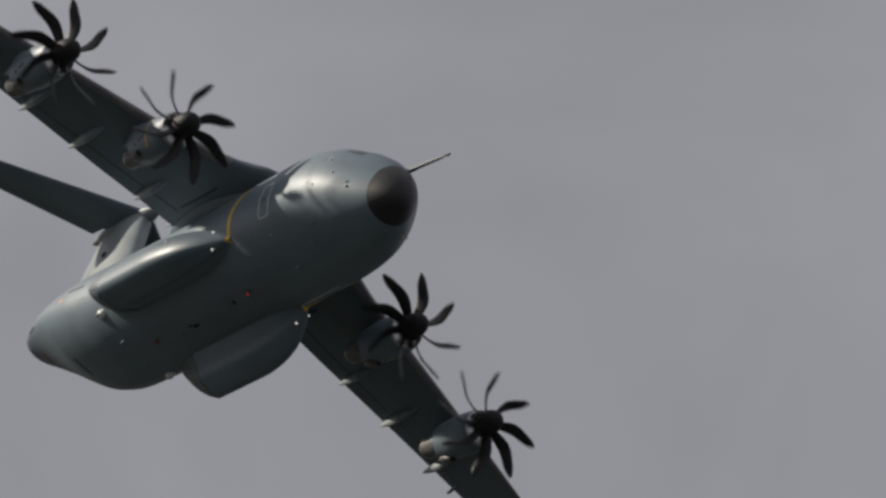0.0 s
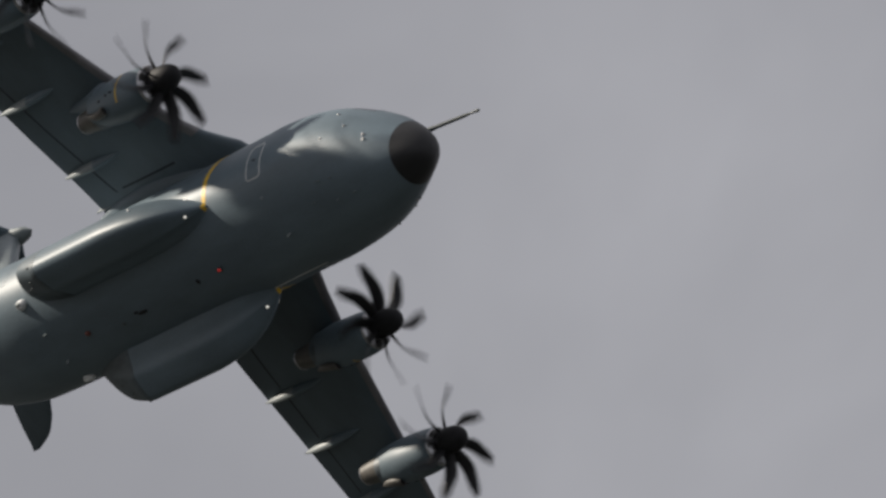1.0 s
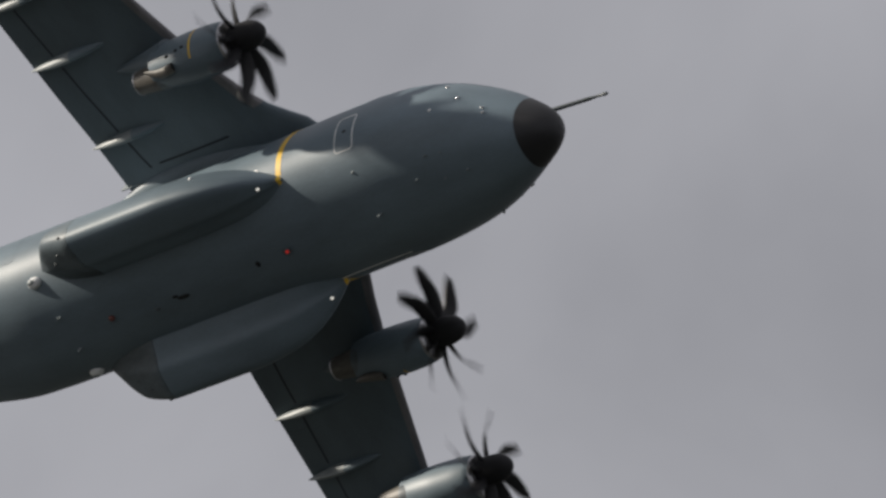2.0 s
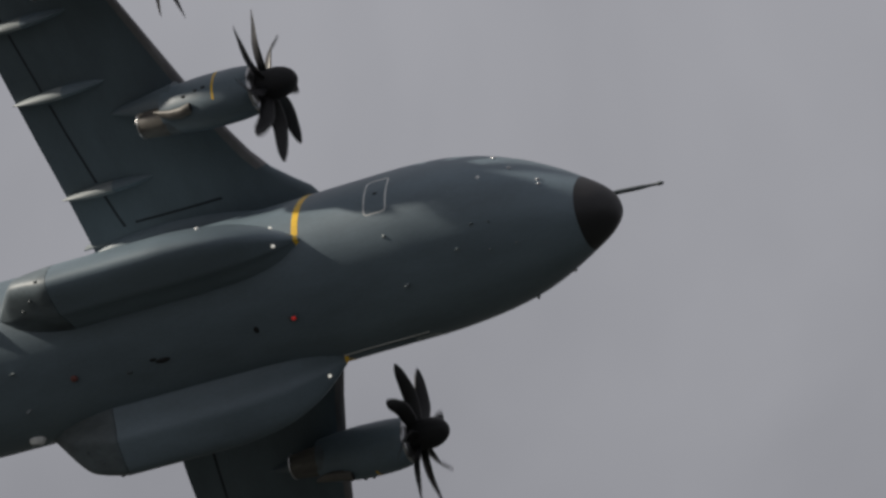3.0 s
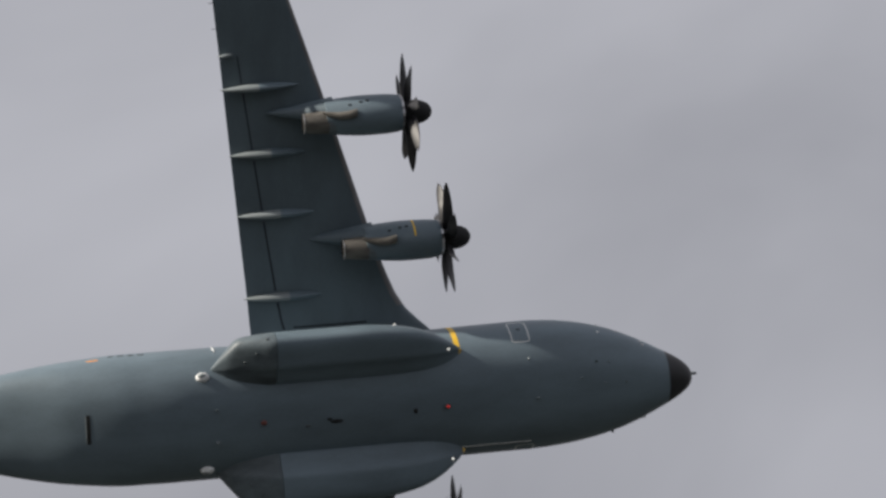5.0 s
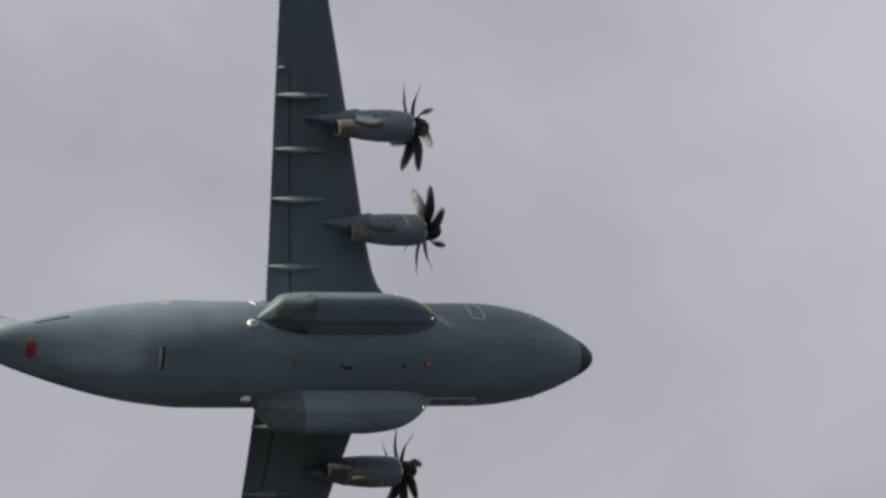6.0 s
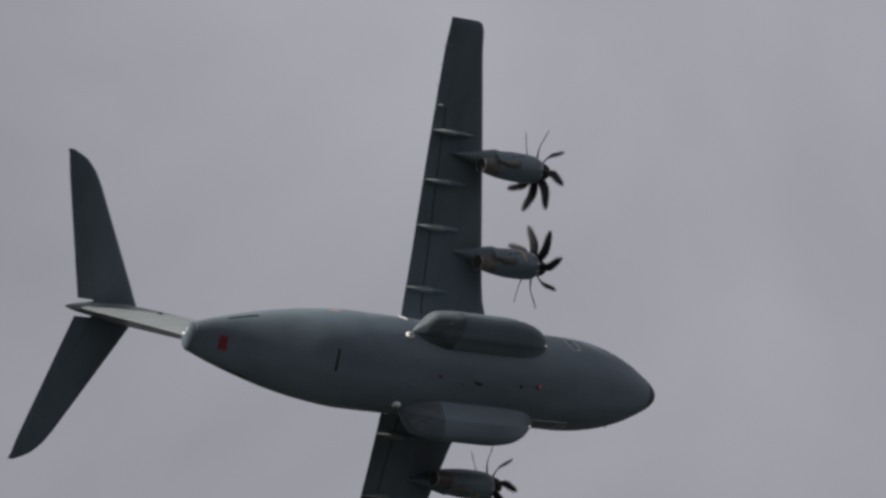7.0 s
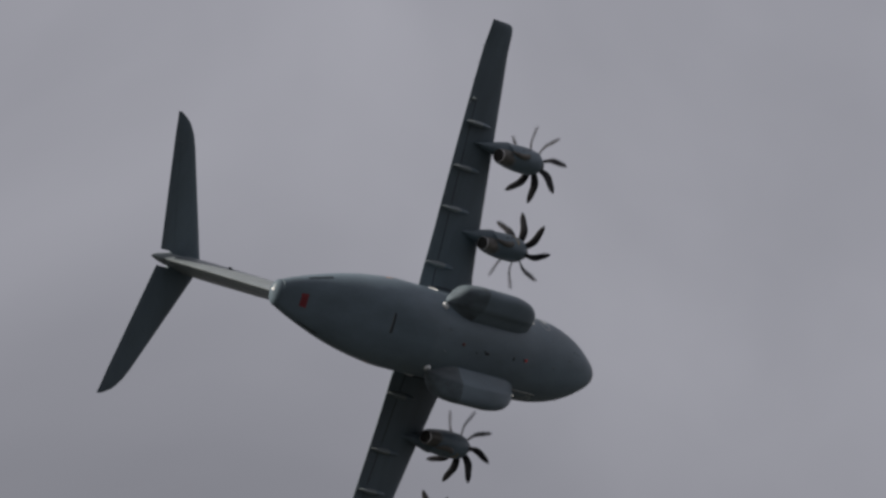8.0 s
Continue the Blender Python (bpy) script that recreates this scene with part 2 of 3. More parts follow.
# stations aft of the nose: half width, top, bottom, z of the widest line
FUSE = [
    (0.00, 0.02, -0.53, -0.57, -0.55),
    (0.06, 0.26, -0.25, -0.86, -0.54),
    (0.25, 0.53, 0.14, -1.14, -0.50),
    (0.65, 0.86, 0.60, -1.40, -0.45),
    (1.25, 1.20, 1.14, -1.65, -0.41),
    (2.00, 1.60, 1.72, -1.83, -0.29),
    (3.00, 2.07, 2.24, -1.98, -0.12),
    (4.00, 2.43, 2.64, -2.06, 0.08),
    (5.00, 2.67, 2.97, -2.12, 0.21),
    (6.20, 2.85, 3.20, -2.15, 0.30),
    (7.60, 2.93, 3.28, -2.19, 0.28),
    (9.50, 2.93, 3.20, -2.20, 0.22),
    (12.0, 2.92, 3.08, -2.32, 0.10),
    (15.0, 2.92, 2.97, -2.40, 0.02),
    (18.0, 2.92, 2.95, -2.42, 0.0),
    (23.5, 2.98, 2.92, -2.42, 0.05),
    (26.0, 2.98, 2.90, -2.08, 0.15),
    (28.5, 2.80, 2.92, -1.35, 0.45),
    (31.0, 2.42, 2.98, -0.25, 0.95),
    (33.5, 1.82, 3.00, 0.90, 1.6),
    (35.5, 1.22, 2.98, 1.68, 2.15),
    (36.4, 0.90, 2.92, 1.98, 2.4),
]
RADOME_END = 1.26


def fuse_point(s, a, out=0.0):
    """Place on the hull at station s; a in degrees from the right side (0) down to the keel (90), up to the crown (-90)."""
    w, top, bot, mid = lerp_rows(FUSE, s)
    c, d = math.cos(radians(a)), math.sin(radians(a))
    h = (mid - bot) if d > 0 else (top - mid)
    # rounder in front, squarer below towards the cargo ramp
    e = 0.94 - (0.14 * min(1, max(0, (s - 24) / 5)) if d > 0 else 0)
    c2, d2 = math.copysign(abs(c) ** e, c), math.copysign(abs(d) ** e, d)
    return Vector((-s, -(w + out) * c2, mid - (h + out) * d2))


def hull_rings(s0, s1, n, seg=72, out=0.0, power=1.0):
    return [[fuse_point(s0 + (s1 - s0) * (i / n) ** power, 360 * k / seg, out) for k in range(seg)] for i in range(n + 1)]


def patch(s0, s1, a0, a1, out=0.006, ns=6, na=8, inner=-0.02):
    """A thin plate that lies on the hull."""
    bm = bmesh.new()
    grids = []
    for o in (out, inner):
        grids.append([[bm.verts.new(fuse_point(s0 + (s1 - s0) * i / ns, a0 + (a1 - a0) * j / na, o)) for j in range(na + 1)] for i in range(ns + 1)])
    for g in grids:
        for i in range(ns):
            for j in range(na):
                bm.faces.new((g[i][j], g[i + 1][j], g[i + 1][j + 1], g[i][j + 1]))
    t, b = grids
    for i in range(ns):
        for j in (0, na):
            bm.faces.new((t[i][j], t[i + 1][j], b[i + 1][j], b[i][j]))
    for j in range(na):
        for i in (0, ns):
            bm.faces.new((t[i][j], t[i][j + 1], b[i][j + 1], b[i][j]))
    return bm


def hull_frame(s0, s1, a0, a1, wide, out=0.008):
    """A rounded rectangular outline painted on the hull."""
    deg = wide / 2.85 * 57.3
    rs = min(0.18, (s1 - s0) * 0.3)
    ra = rs / 2.8 * 57.3
    pts = []
    corners = ((s1 - rs, a1 - ra, 0), (s0 + rs, a1 - ra, 1), (s0 + rs, a0 + ra, 2), (s1 - rs, a0 + ra, 3))
    for k, (cs, ca, q) in enumerate(corners):
        for i in range(6):
            th = radians(90 * q + 90 * i / 5)
            pts.append((cs + rs * math.cos(th), ca + ra * math.sin(th), math.cos(th), math.sin(th)))
        ns, na, nq = corners[(k + 1) % 4]
        th = radians(90 * q + 90)
        p0 = (cs + rs * math.cos(th), ca + ra * math.sin(th))
        p1 = (ns + rs * math.cos(th), na + ra * math.sin(th))
        for i in range(1, 10):
            u = i / 10
            pts.append((p0[0] + (p1[0] - p0[0]) * u, p0[1] + (p1[1] - p0[1]) * u, math.cos(th), math.sin(th)))
    bm = bmesh.new()
    rings = []
    for o, shrink in ((-0.01, 0), (out, 0), (out, 1), (-0.01, 1)):
        rings.append([bm.verts.new(fuse_point(s - shrink * wide * cx, a - shrink * deg * cy, o)) for s, a, cx, cy in pts])
    n = len(pts)
    for r1, r2 in zip(rings, rings[1:]):
        for i in range(n):
            bm.faces.new((r1[i], r1[(i + 1) % n], r2[(i + 1) % n], r2[i]))
    return bm


def build_fuselage():
    body = part("fuselage", loft(hull_rings(RADOME_END, 36.4, 140)), PAINT, aircraft, "grey painted round fuselage with an upswept tail", 30)
    part("radome", loft(hull_rings(0.0, RADOME_END - 0.004, 18, out=0.004, power=1.6)), BLACK, aircraft, "matt black nose radome", 60)
    # tail cone
    rows = []
    w, top, bot, mid = lerp_rows(FUSE, 36.4)
    for u in range(9):
        q = math.sqrt(max(0, 1 - (u / 8) ** 2))
        rows.append((-36.4 - 0.55 * u / 8, max(0.02, w * q), max(0.02, (top - bot) / 2 * q), (top + bot) / 2 + 0.05 * u / 8))
    part("tail_cone", round_body(rows), PAINT, aircraft, "grey rounded tail cone with a lamp")
    part("tail_lamp", ball(0.09, (-36.92, -0.15, 2.5)), LENS, aircraft)
    # paint joins and belly fittings
    hatch = part("exit_hatch", patch(7.68, 8.38, 1, 34.5, 0.004), PAINT, aircraft)
    part("hatch_outline", hull_frame(7.60, 8.46, -1, 36.5, 0.052), DULL_WHITE, hatch, "white painted rescue outline")
    part("hatch_handle", patch(7.95, 8.10, 16, 18, 0.02, 2, 2), SEAL, hatch)
    # the same exit on the other side
    hatch = part("exit_hatch", patch(7.68, 8.38, 145.5, 179, 0.004), PAINT, aircraft)
    part("hatch_outline", hull_frame(7.60, 8.46, 143.5, 181, 0.052), DULL_WHITE, hatch, "white painted rescue outline")
    # windscreen panes
    for k, (a0, a1) in enumerate(((-88, -70), (-68, -52), (-50, -36), (-110, -92), (-128, -112), (-144, -130))):
        part("windscreen_pane", patch(2.95, 4.1, a0, a1, 0.006), GLASS, aircraft, "dark cockpit window")
    # belly beacon, drains, aerials
    beacon = part("belly_beacon", ball(0.07, (-11.75, 0.0, -2.46), (1.3, 1, 1)), BEACON, aircraft, "red anti-collision beacon")
    part("beacon_base", box(-11.95, -11.65, -0.1, 0.1, -2.46, -2.38, 0.02), DARK_PAINT, beacon)
    part("tail_beacon", ball(0.12, (-20.2, 0.02, -2.45), (1.2, 1, 0.8)), surface("faded_red_lens", (0.17, 0.06, 0.05), 0.4), aircraft, "red lens under the belly")
    for s, a, sz, mat in ((16.87, 94, (0.30, 0.09), SEAL), (17.2, 92, (0.14, 0.06), SEAL), (18.2, 96, (0.12, 0.07), DARK_PAINT), (13.24, 91.5, (0.10, 0.13), SEAL)):
        p = fuse_point(s, a)
        bm = ball(1.0, (p.x, p.y, p.z), (sz[0], sz[1], 0.05), 14)
        part("belly_vent", bm, mat, aircraft, "small dark belly intake")
    for s, a, h in ((22.3, 103, 0.2), (22.3, 77, 0.18), (7.54, 90, 0.2), (4.71, 60.5, 0.15), (4.13, 61, 0.10), (3.38, 82, 0.13), (4.34, 82.5, 0.11), (5.44, 76.7, 0.13), (3.85, 155, 0.13)):
        p = fuse_point(s, a)
        n = (fuse_point(s, a, 0.1) - p).normalized()
        side = n.cross(Vector((1, 0, 0))).normalized()
        rings = []
        for u, c in ((-0.1, 1.0), (0.6, 0.7), (1.0, 0.35)):
            o = p + n * (h * u)
            ch = 1.2 * c * h
            rings.append([o + Vector((0.5 * ch - 0.15 * u * h, 0, 0)), o + side * 0.02, o + Vector((-0.5 * ch - 0.15 * u * h, 0, 0)), o - side * 0.02])
        part("blade_aerial", loft(rings), PALE_PAINT, aircraft)
    # pitot probes, a static port and a painted glint on the nose flanks
    for s, a in ((3.39, 0), (2.39, 10.7), (2.33, 18.5), (4.11, -16)):
        for mir in (0, 1):
            q = fuse_point(s, a if not mir else 180 - a)
            part("pitot_probe", ball(0.055, q, (1.6, 1, 1), 10), STEEL, aircraft, "bright metal air-data probe")
    # the white ball at 4.34 paints a bright glint
    for s, a, mat in ((7.82, 55.4, PALE_PAINT), (4.34, 17.5, WHITE)):
        part("port_and_glint", ball(0.075, fuse_point(s, a, -0.03), (1, 1, 1), 10), mat, aircraft, "small pale round spot")
    # observer blister behind the wheel fairing
    for mir in (0, 1):
        a = 45.5 if not mir else 134.5
        q = fuse_point(22.78, a)
        win = part("bubble_window", ball(0.29, q, (1.1, 0.8, 0.8), 20), WHITE, aircraft, "pale round observation blister")
        part("bubble_glass", ball(0.20, fuse_point(22.82, a, 0.12), (1.1, 0.7, 0.7), 16), PALE_PAINT, win)
    # paratroop door and marks on the rear flank
    for mir in (0, 1):
        f = (lambda a: a) if not mir else (lambda a: 180 - a)
        a0, a1 = sorted((f(-20), f(18)))
        part("paratroop_door", patch(23.9, 25.0, a0, a1, 0.004), PAINT, aircraft)
        a0, a1 = sorted((f(3), f(6)))
        part("orange_stripe", patch(27.25, 27.75, a0, a1, 0.006, 2, 2), ORANGE, aircraft, "orange rescue marking")
        for k in range(4):
            a0, a1 = sorted((f(-2 - 0.4 * k), f(1 - 0.4 * k)))
            part("stencil_bar", patch(25.15 + 0.45 * k, 25.42 + 0.45 * k, a0, a1, 0.005, 2, 2), SEAL, aircraft, "dark stencilled lettering bar")
    # belly drain slot, tail roundel bar and rear vents
    slot = part("drain_slot", patch(27.93, 28.10, 78, 98, 0.012), SEAL, aircraft, "dark slot with a pale lip")
    part("slot_lip", patch(28.10, 28.15, 79, 97, 0.02, 2, 6), PALE_PAINT, slot)
    part("red_roundel", patch(34.45, 34.98, 78, 104, 0.006), RED, aircraft, "faded red tail marking")
    for a0, a1 in ((19, 24), (156, 161)):
        part("rear_vent", patch(32.7, 34.5, a0, a1, 0.02), SEAL, aircraft, "long dark rear vent")
    # wing-root hump on the crown
    rows = []
    for i in range(25):
        u = i / 24
        q = math.sin(math.pi * min(1, u * 1.02)) ** 0.55 if 0 < u < 0.98 else 0.02
        rows.append((-10.6 - 12.6 * u, 0.3 + 2.55 * q, 0.1 + 0.78 * q, 2.45))
    part("wing_root_fairing", round_body(rows, seg=40), PAINT, aircraft, "grey fairing over the wing root")
    # yellow walkway stripe round the shoulder
    for a0, a1 in ((-40, 35), (145, 220)):
        part("yellow_stripe", patch(10.90, 11.14, a0, a1, 0.006, 2, 30), YELLOW, aircraft, "yellow hazard stripe on the fuselage")
    # crew door edge low on the left flank
    crew = part("crew_door", patch(7.9, 10.7, 138, 150, 0.004, 12, 8), PAINT, aircraft)
    part("door_edge", patch(7.8, 11.0, 136.4, 137.3, 0.02, 16, 2), WHITE, crew, "pale metal door edge")
    part("door_seal", patch(7.8, 11.0, 137.3, 138.6, 0.008, 16, 2), SEAL, crew)
    # refuelling probe
    root, tip = Vector((-3.0, 0.20, 1.70)), Vector((0.83, 0.55, 1.96))
    way = (tip - root).normalized()
    up = Vector((0, 0, 1))
    side = way.cross(up).normalized()
    up = side.cross(way)
    length = (tip - root).length
    rings = []
    for u, r in ((0, 0.12), (0.35, 0.11), (0.4, 0.085), (0.8, 0.075), (0.86, 0.05), (0.94, 0.05), (0.95, 0.075), (0.99, 0.06), (1, 0.01)):
        o = root + way * (length * u)
        rings.append([o + (side * math.cos(a) + up * math.sin(a)) * r for a in (2 * math.pi * k / 12 for k in range(12))])
    probe = part("refuelling_probe", loft(rings), DARK_PAINT, aircraft, "dark slim in-flight refuelling probe")
    part("probe_fairing", ball(0.42, root, (2.2, 0.7, 0.8), 20), PAINT, probe)


# ------------------------------------------------------------ lifting surfaces
def foil(a, b, thick, n=14):
    """Closed outline of an aerofoil between chord fractions a and b: (fraction, height)."""
    def half(x):
        return thick * 5 * (0.2969 * math.sqrt(max(x, 0)) - 0.126 * x - 0.3516 * x * x + 0.2843 * x**3 - 0.1015 * x**4)
    xs = [a + (b - a) * (0.5 - 0.5 * math.cos(math.pi * i / n)) for i in range(n + 1)]
    up = [(x, half(x) * 1.15 + 0.0008) for x in xs]
    dn = [(x, -half(x) * 0.85 - 0.0008) for x in reversed(xs)]
    return up + dn


def wing_ring(y, le, te, z, thick, a, b, sgn, twist=None, grow=1.0, n=14):
    """One rib; the wing is set nose up at the root and washes out to level."""
    c = le - te
    if twist is None:
        twist = 0.06 * max(0.0, 1 - y / 17)
    return [(le - c * f, sgn * y, z + h * c * grow - twist * c * (f - 0.3)) for f, h in foil(a, b, thick, n)]


# y, leading edge, trailing edge, z, thickness
WING = [
    (0.0, -11.20, -19.75, 2.80, 0.13),
    (1.9, -11.20, -19.78, 2.80, 0.13),
    (2.4, -11.45, -19.80, 2.79, 0.13),
    (2.9, -11.98, -19.84, 2.78, 0.135),
    (3.5, -12.55, -19.88, 2.76, 0.135),
    (4.3, -13.02, -19.92, 2.72, 0.135),
    (5.3, -13.42, -19.98, 2.66, 0.135),
    (6.9, -13.97, -20.10, 2.58, 0.135),
    (12.9, -15.74, -20.50, 2.42, 0.125),
    (16.0, -16.68, -20.70, 2.32, 0.12),
    (19.6, -17.80, -20.97, 2.18, 0.115),
    (20.9, -18.20, -21.05, 2.02, 0.11),
    (21.32, -18.44, -21.06, 2.00, 0.10),
    (21.45, -18.80, -21.03, 2.00, 0.06),
]


def wing_rows(y0, y1, n):
    ys = sorted({y0, y1, *(r[0] for r in WING if y0 < r[0] < y1), *(y0 + (y1 - y0) * i / n for i in range(n + 1))})
    for y in ys:
        for r1, r2 in zip(WING, WING[1:]):
            if y <= r2[0] + 1e-6:
                u = (y - r1[0]) / (r2[0] - r1[0])
                yield (y, *(p + (q - p) * u for p, q in zip(r1[1:], r2[1:])))
                break


HINGE = 0.80


def build_wing(sgn):
    wing = part("wing", loft([wing_ring(*r, 0.0, HINGE, sgn) for r in wing_rows(0.0, 19.7, 20)], True), WING_PAINT, aircraft, "grey swept wing seen from below", 35)
    part("wing_tip", loft([wing_ring(*r, 0.0, 1.0, sgn) for r in wing_rows(19.7, 21.45, 6)]), WING_PAINT, wing)
    part("leading_edge", loft([wing_ring(*r, 0.0, 0.045, sgn, grow=1.03, n=6) for r in wing_rows(3.7, 20.6, 14)]), EDGE_PAINT, wing, "worn brownish leading edge")
    for name, y0, y1 in (("inner_flap", 1.5, 9.3), ("outer_flap", 9.31, 15.72), ("aileron", 15.73, 19.69)):
        part(name, loft([wing_ring(*r, HINGE, 1.0, sgn, n=8) for r in wing_rows(y0, y1, 6)]), WING_PAINT, wing)
    # dark flap shroud slot, broken between the fairings
    for y0, y1 in ((3.05, 4.35), (4.9, 8.15), (8.65, 11.0), (11.5, 14.15), (14.6, 15.9)):
        part("flap_slot", loft([wing_ring(*r, HINGE - 0.007, HINGE + 0.008, sgn, grow=1.03, n=3) for r in wing_rows(y0, y1, 2)]), SLOT, wing)
    # dark strip laid on the wing root for the shade in its gap
    part("root_gap_shade", loft([wing_ring(*r, 0.30, 0.74, sgn, grow=1.025, n=8) for r in wing_rows(3.08, 3.17, 1)]), SLOT, wing, "dark strip for the shade along the wing root")
    # added pale plate that stands for the sunlit inboard end of the flap
    part("lit_flap_end", box(-20.15, -19.2, min(sgn * 2.56, sgn * 2.62), max(sgn * 2.56, sgn * 2.62), 2.42, 2.80, 0.02), PALE_PAINT, wing, "pale plate for the sunlit end of the inner flap")
    # flap track fairings: a grey front body and a rear half whose paler colour holds sunlight
    for y, tip_x, length, rad in ((4.62, -20.12, 4.6, 0.27), (8.49, -20.28, 4.4, 0.26), (11.34, -20.50, 4.2, 0.25), (14.43, -20.80, 3.9, 0.23), (15.98, -20.82, 0.8, 0.10)):
        z = {4.62: 2.60, 8.49: 2.46, 11.34: 2.37, 14.43: 2.17}.get(y, 2.2)
        rows = []
        for i in range(25):
            u = i / 24
            q = (math.sin(math.pi * u ** 1.05)) ** 0.75 if 0 < i < 24 else 0.02
            rows.append((tip_x + length * (1 - u), max(0.012, rad * 0.80 * q), max(0.012, rad * 1.65 * q), 0.12 - 0.34 * u - 0.10 * q))
        if length > 1:
            fair = part("flap_track_fairing", round_body(rows[:14], sgn * y, z, 16), PAINT, wing, "pointed grey flap track fairing")
            part("fairing_tail", round_body(rows[13:], sgn * y, z, 16), PALE_PAINT, fair, "pointed rear half, paled for sunlight")
        else:
            part("flap_track_fairing", round_body(rows, sgn * y, z, 16), PALE_PAINT, wing, "small pale hinge fairing")
    part("tip_lamp", ball(0.10, (-18.75, sgn * 20.9, 2.03), (1.3, 1, 0.8), 12), LENS, wing, "clear wing-tip lamp")
    for y in (17.2, 18.4, 19.6):
        _, _, te, z, _ = next(wing_rows(y, y + 0.1, 1))
        part("static_wick", box(te - 0.2, te + 0.1, sgn * y - 0.012, sgn * y + 0.012, z - 0.012, z + 0.012, 0), SEAL, wing)


TAIL = [
    (0.0, -33.75, -38.55, 10.62, 0.11),
    (0.5, -34.05, -38.72, 10.58, 0.11),
    (8.0, -39.45, -41.75, 9.95, 0.10),
    (8.6, -40.05, -41.95, 9.91, 0.09),
    (9.1, -40.78, -42.10, 9.88, 0.08),
    (9.48, -41.85, -42.28, 9.85, 0.05),
]


def tail_row(y):
    for r1, r2 in zip(TAIL, TAIL[1:]):
        if y <= r2[0] + 1e-6:
            u = (y - r1[0]) / (r2[0] - r1[0])
            return (y, *(p + (q - p) * u for p, q in zip(r1[1:], r2[1:])))


def build_tail():
    for sgn in (-1, 1):
        ys = [0.0, 0.4, 2, 4, 6, 7.6]
        plane = part("tailplane", loft([wing_ring(*tail_row(y), 0, 0.72, sgn, 0) for y in ys]), WING_PAINT, aircraft, "dark grey swept tailplane")
        part("tailplane_tip", loft([wing_ring(*tail_row(y), 0, 1.0, sgn, 0) for y in (7.602, 8.3, 8.8, 9.0, 9.2, 9.35, 9.48)]), WING_PAINT, plane)
        part("elevator", loft([wing_ring(*tail_row(y), 0.724, 1.0, sgn, 0, n=6) for y in (0.55, 2, 4, 6, 7.598)]), WING_PAINT, plane)
    # fin: rows of z, leading edge, trailing edge, thickness
    fin = [(2.0, -27.4, -36.3, 0.15), (3.0, -29.0, -36.6, 0.16), (6.0, -31.1, -37.2, 0.22), (9.4, -33.2, -38.2, 0.27), (10.65, -33.9, -38.6, 0.27)]

    def fin_ring(z, le, te, th, a, b):
        c = le - te
        return [(le - c * f, h * c * 0.95, z) for f, h in foil(a, b, th)]
    body = part("fin", loft([fin_ring(*r, 0, 0.70) for r in fin]), PALE_PAINT, aircraft, "pale grey upright tail fin")
    part("rudder", loft([fin_ring(*r, 0.712, 1.0) for r in fin]), PALE_PAINT, body)
    rows = []
    for i in range(21):
        u = i / 20
        q = max(0.02, math.sin(math.pi * u ** 0.75) ** 0.6) if 0 < i < 20 else 0.02
        rows.append((-32.9 - 6.7 * u, 0.55 * q, 0.38 * q, 0.0))
    part("bullet_fairing", round_body(rows, 0, 10.60, 24), PALE_PAINT, aircraft, "pale pointed fairing on top of the fin")
    part("fin_aerial", box(-34.7, -34.5, -0.62, -0.4, 7.55, 7.8, 0.03), SEAL, aircraft)


# ------------------------------------------------------------ wheel fairings
# the fairing's full section, from the flank round the outer wall and the flat underside to the belly: y, z
POD_SECTION = [(1.70, -0.15), (2.85, -0.42), (3.64, -1.00), (3.95, -1.70), (4.02, -2.30), (3.93, -2.78), (3.70, -2.97), (3.36, -3.00), (2.78, -2.90), (2.56, -2.85),
               (2.42, -2.76), (2.20, -2.52), (1.70, -2.20), (1.45, -1.92)]
# station, growth of the section across and in height out of the flank
POD = [
    (10.85, 0.03, 0.06), (11.10, 0.16, 0.20), (11.50, 0.34, 0.40), (12.00, 0.53, 0.58), (12.60, 0.70, 0.74), (13.40, 0.85, 0.88), (14.40, 0.95, 0.96), (15.60, 1.0, 1.0),
    (19.50, 1.0, 1.0), (20.30, 0.97, 0.84), (21.05, 0.90, 0.64), (21.25, 0.84, 0.58), (21.60, 0.62, 0.46), (22.00, 0.34, 0.26), (22.40, 0.04, 0.06),
]
POD_HEART = (2.30, -1.38)


def pod_ring(s, sgn, out=0.0):
    gy, gz = lerp_rows(POD, s)
    pts = []
    for y, z in POD_SECTION:
        y, z = POD_HEART[0] + (y - POD_HEART[0]) * (gy if y > POD_HEART[0] else 1.0), POD_HEART[1] + (z - POD_HEART[1]) * gz
        pts.append((y + (out if y > 2.4 else 0), z - (out if z < -1.4 else 0)))
    for _ in range(2):
        cut = [pts[0]]
        for p, q in zip(pts, pts[1:]):
            cut.append((p[0] * 0.75 + q[0] * 0.25, p[1] * 0.75 + q[1] * 0.25))
            cut.append((p[0] * 0.25 + q[0] * 0.75, p[1] * 0.25 + q[1] * 0.75))
        pts = cut + [pts[-1]]
    return [(-s, sgn * y, z) for y, z in pts]


def pod_point(s, sgn, y, z):
    """The point of the fairing's skin nearest to a place across it."""
    return min(pod_ring(s, sgn), key=lambda p: (abs(p[1]) - y) ** 2 + (p[2] - z) ** 2)


